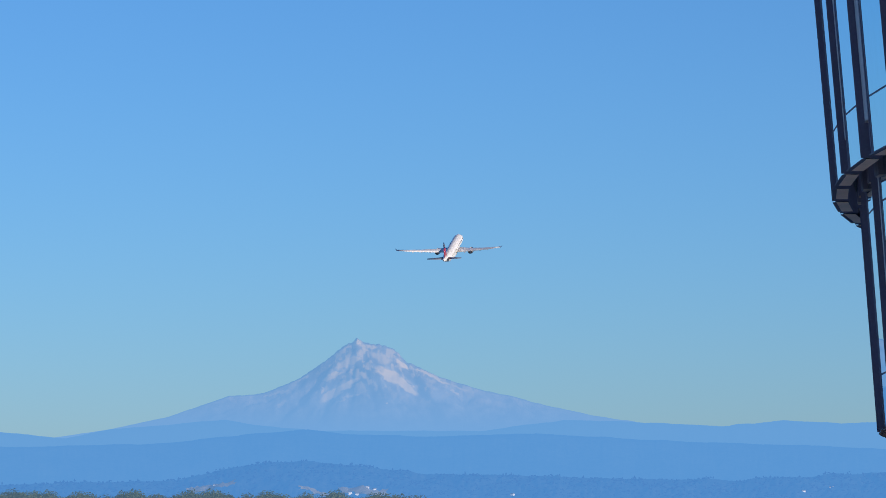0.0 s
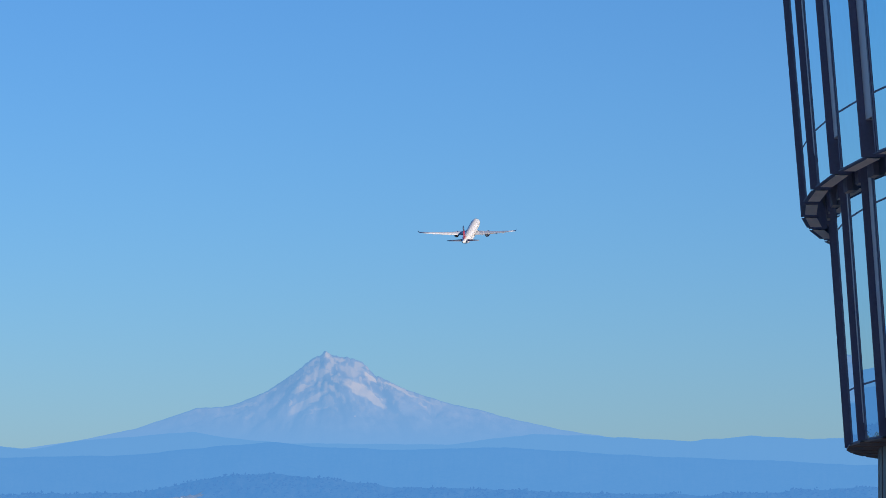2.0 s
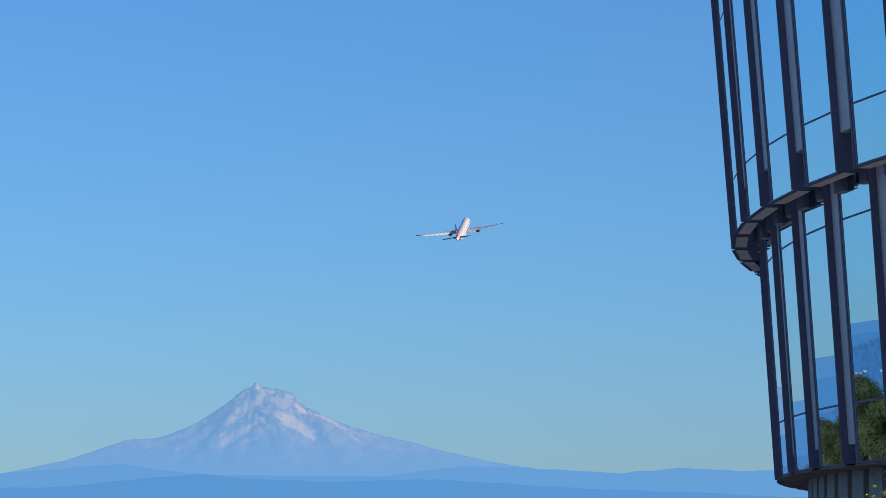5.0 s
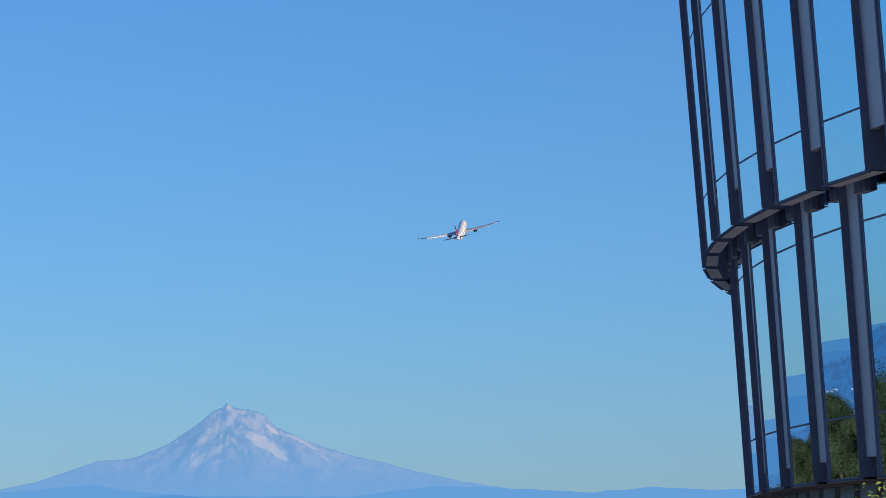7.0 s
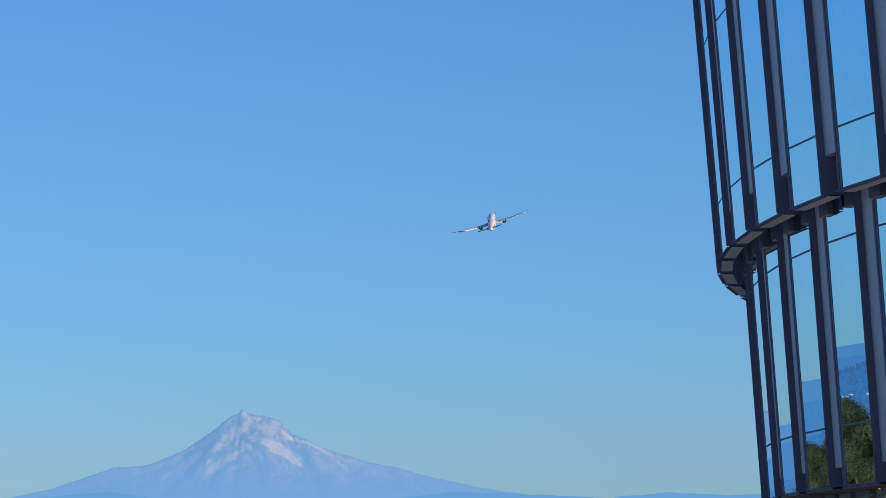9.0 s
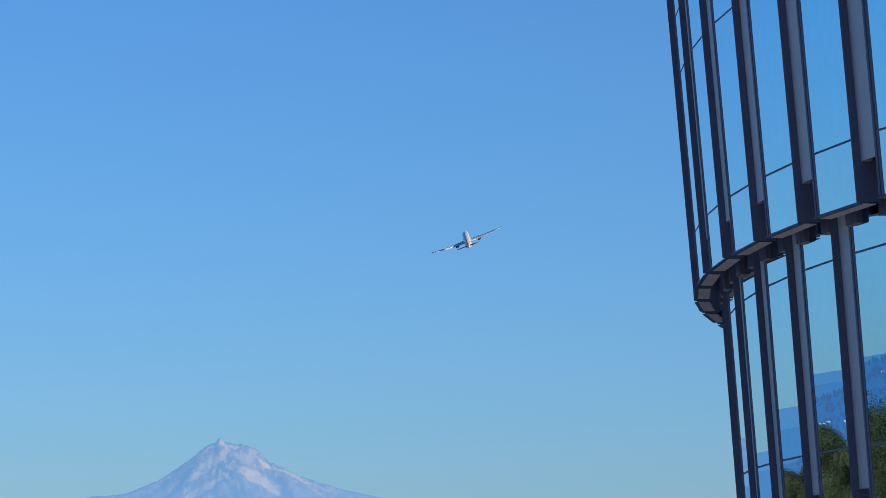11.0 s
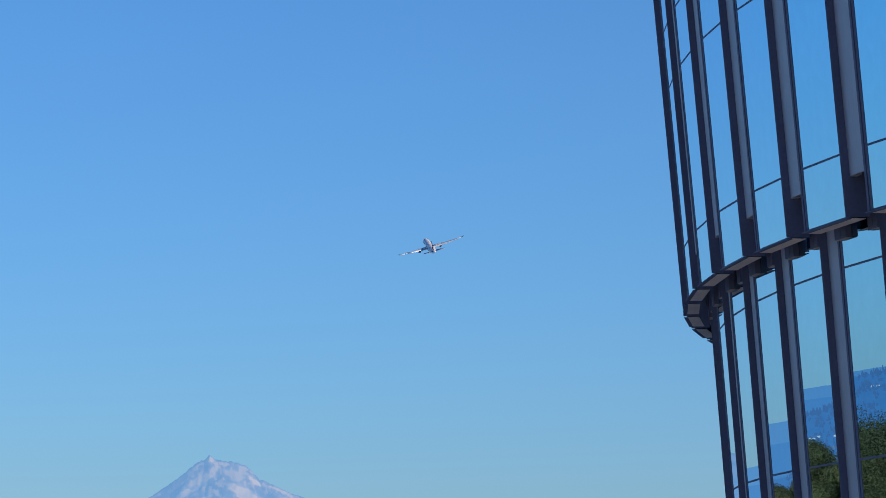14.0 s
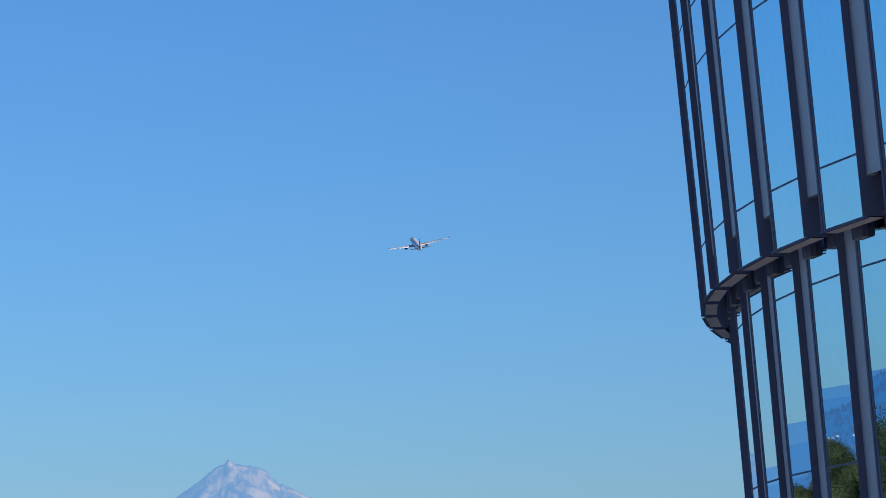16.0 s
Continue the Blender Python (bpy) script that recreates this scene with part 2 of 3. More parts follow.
def mountain():
    """A volcano: a crest line with rocky ribs and gullies that run down from its top."""
    line = crest([(-4.6, 1.5), (-3.55, 1.34), (-2.73, 1.16), (-1.87, 0.86), (-1.49, 0.836), (-1.33, 0.80), (-1.08, 0.705), (-0.836, 0.60), (-0.713, 0.516), (-0.59, 0.434),
                  (-0.467, 0.345), (-0.344, 0.25), (-0.22, 0.15), (-0.12, 0.098), (-0.07, 0.085), (-0.035, 0.03), (0.0, 0.0), (0.04, 0.035), (0.09, 0.075), (0.19, 0.09), (0.39, 0.12),
                  (0.516, 0.165), (0.60, 0.24), (0.68, 0.325), (0.738, 0.385), (0.775, 0.362), (0.844, 0.41), (0.967, 0.475), (1.21, 0.58), (1.54, 0.69), (1.87, 0.78),
                  (2.2, 0.845), (2.7, 0.98), (3.4, 1.13), (4.1, 1.24), (6.0, 1.4)])
    dist, depth, n, rows = 4750.0, 330.0, 420, 90
    pa = radians(PEAK_AZ)
    pts = np.zeros((rows + 8, n, 3))
    for j, az in enumerate(np.linspace(PEAK_AZ - 4.6, PEAK_AZ + 6.0, n)):
        crest_top = EYE[2] + dist * math.tan(radians(float(line(az))))
        broad = EYE[2] + dist * math.tan(radians(float(np.mean(line(az + np.linspace(-0.4, 0.4, 17))))))
        u = (az - PEAK_AZ) * 83.0                      # metres across from the summit
        for i in range(rows + 8):
            s = i / (rows - 1)
            d = dist - depth * (1 - s)
            w = dist - d
            top = crest_top + (broad - crest_top) * min(1.0, max(0.0, w / 55.0)) ** 0.8
            h = top * (1 - abs(1 - s)) ** 1.15 if s <= 1 else top * (1 - (s - 1) * 4)
            turn = math.atan2(u, w + 12)               # ribs fan out from the summit
            far = math.hypot(u, w)
            rib = noise.fractal(Vector((turn * 5.0, far * 0.008, 3.0)), 0.8, 2.2, 4)
            rough = noise.fractal(Vector((u * 0.05, w * 0.05, 7.0)), 0.8, 2.1, 5)
            k = min(1.0, w / 25.0) if s <= 1 else 0
            fade = min(1.0, max(0.0, (h - 70) / 90))
            h += k * (3.4 * rib * (0.25 + fade) + 2.6 * rough * (0.3 + fade))
            if s <= 1:
                h += 0.9 * rough * fade * fade + (2.0 * noise.fractal(Vector((u * 0.22, w * 0.22, 11.0)), 0.7, 2.1, 4) * min(1.0, max(0.0, (h - 180) / 40)) if w < 90 else 0)
            aa = radians(az)
            pts[i, j] = d * math.sin(aa), d * math.cos(aa), max(h, -2)
    # its own space: x across, y away, z up, from under the summit
    m = pose(dist * math.sin(pa), dist * math.cos(pa), 0, 0, 0, -PEAK_AZ)
    inv = np.array(m.inverted())
    flat = pts.reshape(-1, 3) @ inv[:3, :3].T + inv[:3, 3]
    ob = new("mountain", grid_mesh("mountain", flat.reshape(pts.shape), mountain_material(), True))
    ob.matrix_world = m
    tagged(ob, "high volcanic peak with orange-toned late-summer snowfields in painted blue haze", "mountain", kind="structure")


def mountain_material():
    m = bpy.data.materials.new("rock_and_snow")
    m.use_nodes = True
    n, l = m.node_tree.nodes, m.node_tree.links
    b = n["Principled BSDF"]
    b.inputs["Roughness"].default_value = 0.9
    tc = n.new("ShaderNodeTexCoord")
    warp = n.new("ShaderNodeTexNoise")
    warp.inputs["Scale"].default_value, warp.inputs["Detail"].default_value = 0.09, 8
    l.new(tc.outputs["Object"], warp.inputs["Vector"])
    vm = n.new("ShaderNodeVectorMath")
    vm.operation = "MULTIPLY_ADD"
    vm.inputs[1].default_value = (12, 0, 12)
    l.new(warp.outputs["Color"], vm.inputs[0])
    l.new(tc.outputs["Object"], vm.inputs[2])
    total = None
    # zones: centre across and below the summit, half length, half width, tilt, how much
    def zones(spots, hard):
        total = None
        for ax, down, a, w, tilt, much in spots:
            mp, ln, mr = n.new("ShaderNodeMapping"), n.new("ShaderNodeVectorMath"), n.new("ShaderNodeMapRange")
            mp.vector_type = "TEXTURE"
            mp.inputs["Location"].default_value = (ax * 0.68 + 6, 0, 18 + (223 - down * 0.68) * 0.985 + 6)
            mp.inputs["Rotation"].default_value = (0, radians(-tilt), 0)
            mp.inputs["Scale"].default_value = (a * 0.68, 1e5, w * 0.68)
            ln.operation = "LENGTH"
            mr.inputs["From Min"].default_value, mr.inputs["From Max"].default_value = 1.0 + hard, 1.0 - hard
            mr.inputs["To Max"].default_value = much
            l.new(vm.outputs[0], mp.inputs["Vector"])
            l.new(mp.outputs[0], ln.inputs[0])
            l.new(ln.outputs["Value"], mr.inputs["Value"])
            if total is None:
                total = mr.outputs[0]
            else:
                mx = n.new("ShaderNodeMath")
                mx.operation = "MAXIMUM"
                l.new(total, mx.inputs[0])
                l.new(mr.outputs[0], mx.inputs[1])
                total = mx.outputs[0]
        return total
    total = zones(((58, 66, 30, 10, -27, 1), (86, 85, 24, 7, -42, 1), (40, 33, 20, 8, -22, 0.55), (79, 45, 15, 5, -35, 1), (133, 66, 32, 3.2, -25, 0.9), (172, 94, 9, 2.5, -35, 0.7),
                   (182, 87, 22, 2.2, -22, 0.5), (-15, 41, 26, 6, 20, 0.6), (-44, 67, 18, 5, 22, 0.9), (-30, 91, 38, 8, 32, 0.85), (-96, 70, 12, 3, 25, 0.9), (-142, 97, 22, 2.5, 18, 0.6),
                   (-61, 93, 7, 2.2, 90, 0.8), (1, 2, 9, 8, 0, 0.9), (14, 15, 9, 3, -50, 0.7), (-24, 18, 11, 4, 40, 0.6), (-30, 31, 7, 5, 60, 0.5), (-132, 115, 9, 4, 40, 0.4),
                   (-10, 104, 28, 2.6, 20, 0.4), (52, 118, 3, 2.5, 0, 0.8), (24, 12, 10, 3, -15, 0.7), (62, 20, 8, 3, -30, 0.5)), 0.2)
    # shaded gullies and bands, painted dark into the rock colour
    dark = zones(((11, 62, 32, 13, -82, 1), (20, 100, 44, 22, -15, 0.8), (112, 85, 46, 10, -60, 1), (132, 125, 34, 12, -60, 0.8), (-5, 21, 10, 8, 0, 1), (-70, 60, 20, 10, 35, 0.6)), 0.4)
    # thin streaks of old snow on the upper slopes
    sp, st, sr = n.new("ShaderNodeMapping"), n.new("ShaderNodeTexNoise"), n.new("ShaderNodeMapRange")
    sp.inputs["Scale"].default_value = (1.0, 0.4, 0.6)
    st.inputs["Scale"].default_value, st.inputs["Detail"].default_value = 0.13, 8
    sr.inputs["From Min"].default_value, sr.inputs["From Max"].default_value, sr.inputs["To Max"].default_value = 0.50, 0.60, 0.6
    l.new(tc.outputs["Object"], sp.inputs["Vector"])
    l.new(sp.outputs[0], st.inputs["Vector"])
    l.new(st.outputs[0], sr.inputs["Value"])
    sep, hi = n.new("ShaderNodeSeparateXYZ"), n.new("ShaderNodeMapRange")
    hi.inputs["From Min"].default_value, hi.inputs["From Max"].default_value = 150, 205
    l.new(tc.outputs["Object"], sep.inputs[0])
    l.new(sep.outputs["Z"], hi.inputs["Value"])
    mu, mx = n.new("ShaderNodeMath"), n.new("ShaderNodeMath")
    mu.operation, mx.operation = "MULTIPLY", "MAXIMUM"
    l.new(sr.outputs[0], mu.inputs[0])
    l.new(hi.outputs[0], mu.inputs[1])
    l.new(mu.outputs[0], mx.inputs[0])
    l.new(total, mx.inputs[1])
    rock, rr = n.new("ShaderNodeTexNoise"), n.new("ShaderNodeValToRGB")
    rock.inputs["Scale"].default_value, rock.inputs["Detail"].default_value = 0.05, 8
    l.new(tc.outputs["Object"], rock.inputs["Vector"])
    l.new(rock.outputs[0], rr.inputs[0])
    rr.color_ramp.elements[0].position, rr.color_ramp.elements[0].color = 0.35, (0.17, 0.13, 0.115, 1)
    rr.color_ramp.elements[1].position, rr.color_ramp.elements[1].color = 0.7, (0.44, 0.36, 0.28, 1)
    gully_shade, rocks = n.new("ShaderNodeMix"), rr.outputs[0]
    gully_shade.data_type = "RGBA"
    l.new(dark, gully_shade.inputs["Factor"])
    l.new(rocks, gully_shade.inputs["A"])
    gully_shade.inputs["B"].default_value = (0.08, 0.08, 0.085, 1)
    # woods below the timber line
    wd, wood = n.new("ShaderNodeMapRange"), n.new("ShaderNodeMix")
    wd.inputs["From Min"].default_value, wd.inputs["From Max"].default_value = 125, 165
    wood.data_type = "RGBA"
    l.new(sep.outputs["Z"], wd.inputs["Value"])
    l.new(wd.outputs[0], wood.inputs["Factor"])
    wood.inputs["A"].default_value = (0.04, 0.055, 0.035, 1)
    l.new(gully_shade.outputs["Result"], wood.inputs["B"])
    snow = n.new("ShaderNodeMix")
    snow.data_type = "RGBA"
    l.new(mx.outputs[0], snow.inputs["Factor"])
    l.new(wood.outputs["Result"], snow.inputs["A"])
    # warm orange tone in the snow's base colour
    snow.inputs["B"].default_value = (0.97, 0.64, 0.25, 1)
    l.new(snow.outputs["Result"], b.inputs["Base Color"])
    # blue haze painted over rock and snow as emission
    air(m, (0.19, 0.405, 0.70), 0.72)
    # painted air: more emission before the foot than before the top
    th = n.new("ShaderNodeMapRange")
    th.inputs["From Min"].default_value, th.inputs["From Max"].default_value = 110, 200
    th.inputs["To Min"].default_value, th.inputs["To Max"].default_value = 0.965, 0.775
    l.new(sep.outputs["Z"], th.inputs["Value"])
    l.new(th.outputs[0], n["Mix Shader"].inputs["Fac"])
    return m


mountain()
ridge("backdrop_ridge_far", "long forested foothill ridge under painted blue haze", LINE_FAR, 4400, 200, -42, 10, 2600, 2.5, M_RIDGE, 1.0, 0.6)
ridge("backdrop_ridge_middle", "low wooded ridge under painted blue haze before the foothills", LINE_MID, 4050, 260, -42, 10, 2600, 2.5, M_RIDGE_MID, 4.0, 0.6, 20)
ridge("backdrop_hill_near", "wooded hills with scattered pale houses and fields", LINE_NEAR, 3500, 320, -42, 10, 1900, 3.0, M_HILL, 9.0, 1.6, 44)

# ---------------------------------------------------------------- office building
# Curved curtain wall that leans outward: units turn about one upright axis.
CX, CY, RU, RL, RB = 62.93, 73.67, 58.35, 57.81, 56.9
PHI0, STEP, WIDE = -0.0147, 0.0534, 0.0306
LEAN_U, LEAN_L = math.tan(0.0827), math.tan(0.0716)
Z_SOFFIT, Z_UP1, Z_LTOP, Z_LSP, Z_LTR, Z_LBOT = 6.40, 7.38, 6.30, 5.82, 2.79, 1.80
STOREY, VISION = 4.11, 3.04
DEPTH, BOX = 0.038, 0.20
HALF = RU * math.sin(WIDE / 2)
FLANGE = 0.20
HR = HALF + 0.28                 # the near edge of each unit's glass


def wall_point(s, out, z, upper):
    """A point of a unit in the axis's space: s along the wall, out from its glass, z over the eye."""
    r = (RU + LEAN_U * (z - Z_SOFFIT)) if upper else (RL + LEAN_L * (z - Z_LTOP))
    return (-(r * math.cos(WIDE / 2) + out), -s, z)


def bar(bm, s0, s1, o0, o1, z0, z1, upper):
    prism(bm, [wall_point(s, o, z0, upper) for s, o in ((s0, o0), (s1, o0), (s1, o1), (s0, o1))] +
          [wall_point(s, o, z1, upper) for s, o in ((s0, o0), (s1, o0), (s1, o1), (s0, o1))])


def unit_meshes(upper, lines, bottom, top):
    """frame, panes and cladding strip of one unit."""
    bm = bmesh.new()
    bar(bm, -HALF - FLANGE, -HALF - 0.12, -BOX, 0.012, bottom, top, upper)
    bar(bm, -HALF - 0.12, -HALF - 0.09, -BOX, -0.015, bottom, top, upper)
    bar(bm, -HALF - 0.09, -HALF, -BOX, 0.006, bottom, top, upper)
    bar(bm, HR, HR + 0.012, -BOX, 0.065, bottom, top, upper)
    bar(bm, HR + 0.012, HR + 0.024, -BOX, 0.048, bottom, top, upper)
    bar(bm, HR + 0.024, HR + 0.035, -BOX - 0.12, 0.065, bottom, top, upper)
    gap = RU * STEP - HALF - HR - FLANGE - 0.035
    for z in (bottom, *lines, top):
        bar(bm, -HALF, HR, -0.02 if z == bottom else -0.05, 0.003, z - 0.017, z + 0.017, upper)
    if upper:
        bar(bm, -HALF - FLANGE, HR + 0.035, -0.02, 0.055, bottom - 0.036, bottom - 0.019, upper)
    frame_mesh = mesh_of("unit_frame", bm, M_FRAME)
    panes = []
    zs = [bottom, *lines, top]
    for a, b in zip(zs, zs[1:]):
        bm = bmesh.new()
        bar(bm, -HALF, HR, -0.03, 0.0, a + 0.017, b - 0.017, upper)
        panes.append(mesh_of("pane", bm, M_GLASS if b - a > 2 else M_SPANDREL))
    bm = bmesh.new()
    z0 = bottom + (0.62 if upper else 0.32)
    # a shallow cove beside the unit, then the flat of the strip and its raised edge
    cove = 9
    q0 = [wall_point(HR + 0.035 + gap * 0.30 * i / cove, -DEPTH - 0.022 * (1 - math.sin(math.pi / 2 * i / cove)), z0, upper) for i in range(cove + 1)]
    q1 = [wall_point(HR + 0.035 + gap * 0.30 * i / cove, -DEPTH - 0.022 * (1 - math.sin(math.pi / 2 * i / cove)), top, upper) for i in range(cove + 1)]
    back = [[wall_point(HR + 0.035 + e, -DEPTH - 0.13, z, upper) for e in (gap * 0.30, 0.0)] for z in (z0, top)]
    loft(bm, [q0 + back[0], q1 + back[1]])
    for s0, s1, o in ((gap * 0.30, gap * 0.93, 0.0), (gap * 0.93 + 0.012, gap + 0.015, 0.02)):
        bar(bm, HR + 0.035 + s0, HR + 0.035 + s1, -DEPTH - 0.03, -DEPTH + o, z0, top, upper)
    return frame_mesh, panes, mesh_of("cladding_strip", bm, M_STRIP)


def office_building():
    root = new("office_building")
    root.matrix_world = pose(CX, CY, EYE[2])
    tagged(root, "curved glass office building with dark fins leaning outward", "building")
    top = Z_UP1 + 3 * STOREY
    up_lines = [Z_UP1 + i * STOREY + e for i in range(3) for e in (0, VISION)]
    sets = ((True, unit_meshes(True, up_lines, Z_SOFFIT, top)), (False, unit_meshes(False, [Z_LTR, Z_LSP], Z_LBOT, Z_SOFFIT + 0.28)))
    bm = bmesh.new()
    bar(bm, -HALF - FLANGE, HR + 0.035, -0.25, -0.021, Z_SOFFIT - 0.028, Z_SOFFIT - 0.02, True)
    soffit_up = mesh_of("soffit_panel", bm, M_SOFFIT)
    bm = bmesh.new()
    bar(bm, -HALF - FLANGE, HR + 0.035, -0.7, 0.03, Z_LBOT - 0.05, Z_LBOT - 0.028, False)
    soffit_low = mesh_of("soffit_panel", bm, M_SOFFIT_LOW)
    headers = []
    for s0, s1 in ((-HALF - 0.05, -HALF + 0.52), (HR - 0.45, HR + 0.0)):
        bm = bmesh.new()
        mid = s0 + (s1 - s0) * 0.55
        bar(bm, s0, mid - 0.008, 0.004, 0.10, Z_LTOP - 0.045, Z_SOFFIT + 0.27, False)
        bar(bm, mid + 0.008, s1, 0.004, 0.10, Z_LTOP - 0.045, Z_SOFFIT + 0.27, False)
        bar(bm, mid - 0.008, mid + 0.008, 0.004, 0.08, Z_LTOP - 0.045, Z_SOFFIT + 0.27, False)
        box = mesh_of("header_box", bm, M_FRAME)
        bm = bmesh.new()
        bar(bm, s0 + 0.01, s1 - 0.01, 0.004, 0.085, Z_LTOP - 0.056, Z_LTOP - 0.048, False)
        headers.append((box, mesh_of("soffit_panel", bm, M_HEADER)))
    for k in range(-9, 10):
        turn = PHI0 + k * STEP + WIDE / 2
        m = Matrix.Rotation(turn, 4, "Z")
        for upper, (frame_mesh, panes, strip) in sets:
            fr = part("wall_unit", frame_mesh, None, root)
            fr.matrix_basis = m
            for p in panes:
                part("pane", p, None, fr)
            part("cladding_strip", strip, None, root, "grey metal cladding strip").matrix_basis = m
        for nm, me in (("soffit_panel", soffit_up), ("soffit_panel", soffit_low)):
            part(nm, me, None, root).matrix_basis = m
        for box, under in headers:
            hb = part("header_box", box, None, root)
            hb.matrix_basis = m
            part("soffit_panel", under, None, hb)
        for i in range(2):
            bm_turn = Matrix.Rotation(turn + (i - 0.5) * STEP / 2, 4, "Z")
            part("base_panel", BASE_PANEL, None, root).matrix_basis = bm_turn
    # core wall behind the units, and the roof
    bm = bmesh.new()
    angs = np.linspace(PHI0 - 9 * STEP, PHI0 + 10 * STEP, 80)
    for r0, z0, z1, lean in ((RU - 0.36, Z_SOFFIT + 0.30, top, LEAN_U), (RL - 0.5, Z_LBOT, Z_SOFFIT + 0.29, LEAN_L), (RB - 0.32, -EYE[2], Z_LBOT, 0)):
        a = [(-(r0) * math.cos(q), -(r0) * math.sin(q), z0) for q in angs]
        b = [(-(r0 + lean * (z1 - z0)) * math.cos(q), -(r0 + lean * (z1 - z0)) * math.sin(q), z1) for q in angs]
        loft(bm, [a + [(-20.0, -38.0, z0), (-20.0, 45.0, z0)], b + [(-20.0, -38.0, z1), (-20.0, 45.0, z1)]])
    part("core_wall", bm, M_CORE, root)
    bm = bmesh.new()
    rr = RU + LEAN_U * (top - Z_SOFFIT) + 0.2
    ring = [(-rr * math.cos(q), -rr * math.sin(q)) for q in angs] + [(-20.0, -38.0), (-20.0, 45.0)]
    loft(bm, [[(x, y, top) for x, y in ring], [(x, y, top + 0.5) for x, y in ring]])
    part("roof", bm, M_CONCRETE, root)


def base_panel_mesh():
    bm = bmesh.new()
    w = RB * STEP / 2 * 0.5
    prism(bm, [(-RB - o, s, z) for z in (-EYE[2], Z_LBOT - 0.05) for s, o in ((-w * 0.7, 0), (w * 0.7, 0), (w * 0.7, -0.3), (-w * 0.7, -0.3))])
    return mesh_of("base_panel", bm, M_BASE)


BASE_PANEL = base_panel_mesh()
office_building()

# ---------------------------------------------------------------- trees


def crown_mesh(name, seed, height, width, leaves, size, mat, low=0.18, even=True):
    """Leaf sprays on many limbs: an uneven crown with gaps."""
    rnd = random.Random(seed)
    verts, faces = [], []
    lobes = []
    for i in range(16):
        t = ((i + rnd.random()) / 16) ** 0.85 if even else rnd.random() ** 0.8
        z = height * (low + (0.93 - low) * t)
        r = width * 0.5 * (math.sin(math.pi * min(1, (0.22 + 0.72 * t))) ** 0.8) * rnd.uniform(0.45, 0.8)
        a = rnd.uniform(0, 2 * math.pi)
        lobes.append((r * math.cos(a), r * math.sin(a), z, width * rnd.uniform(0.16, 0.27)))
    lobes.append((0, 0, height * 0.9, width * 0.16))
    for i in range(leaves):
        x, y, z, r = rnd.choice(lobes)
        d = Vector((rnd.gauss(0, 1), rnd.gauss(0, 1), rnd.gauss(0, 0.9))).normalized() * r * rnd.uniform(0.3, 1.0)
        c = Vector((x, y, z)) + d
        n = (d.normalized() + Vector((rnd.uniform(-1, 1), rnd.uniform(-1, 1), rnd.uniform(-0.4, 1))) * 0.7).normalized()
        u = n.orthogonal().normalized()
        u = Matrix.Rotation(rnd.uniform(0, 6.28), 3, n) @ u
        w = n.cross(u)
        s = size * rnd.uniform(0.6, 1.3)
        k = len(verts)
        verts += [tuple(c + u * s), tuple(c + w * s * 0.55 + n * s * 0.25), tuple(c - u * s), tuple(c - w * s * 0.55 + n * s * 0.2)]
        faces += [(k, k + 1, k + 2), (k, k + 2, k + 3)]
    me = bpy.data.meshes.new(name)
    me.from_pydata(verts, [], faces)
    me.materials.append(mat)
    return me


def trunk_mesh(seed, height, thick):
    rnd = random.Random(seed)
    bm = bmesh.new()

    def limb(p, q, r0, r1):
        d = (Vector(q) - Vector(p)).normalized()
        u = d.orthogonal().normalized()
        w = d.cross(u)
        loft(bm, [[tuple(Vector(c) + (u * math.cos(a) + w * math.sin(a)) * r) for a in [i * math.pi / 3 for i in range(6)]] for c, r in ((p, r0), (q, r1))])
    limb((0, 0, 0), (0.2, 0.1, height * 0.45), thick, thick * 0.65)
    limb((0.2, 0.1, height * 0.45), (0, 0, height * 0.88), thick * 0.65, thick * 0.12)
    for i in range(7):
        z = height * rnd.uniform(0.25, 0.65)
        a, r = rnd.uniform(0, 6.28), height * rnd.uniform(0.14, 0.22)
        limb((0.1, 0.05, z), (r * math.cos(a), r * math.sin(a), z + height * 0.16), thick * 0.35, thick * 0.07)
    return mesh_of("trunk", bm, M_BARK)


def tree(seed, height, width, leaves, size, mat, label, low=0.18, even=True):
    root = new("tree")
    tagged(root, label, "tree", "trees of the wood")
    part("trunk", trunk_mesh(seed, height, height * 0.016), None, root)
    part("crown", crown_mesh("crown", seed, height, width, leaves, size, mat, low, even), None, root)
    return root


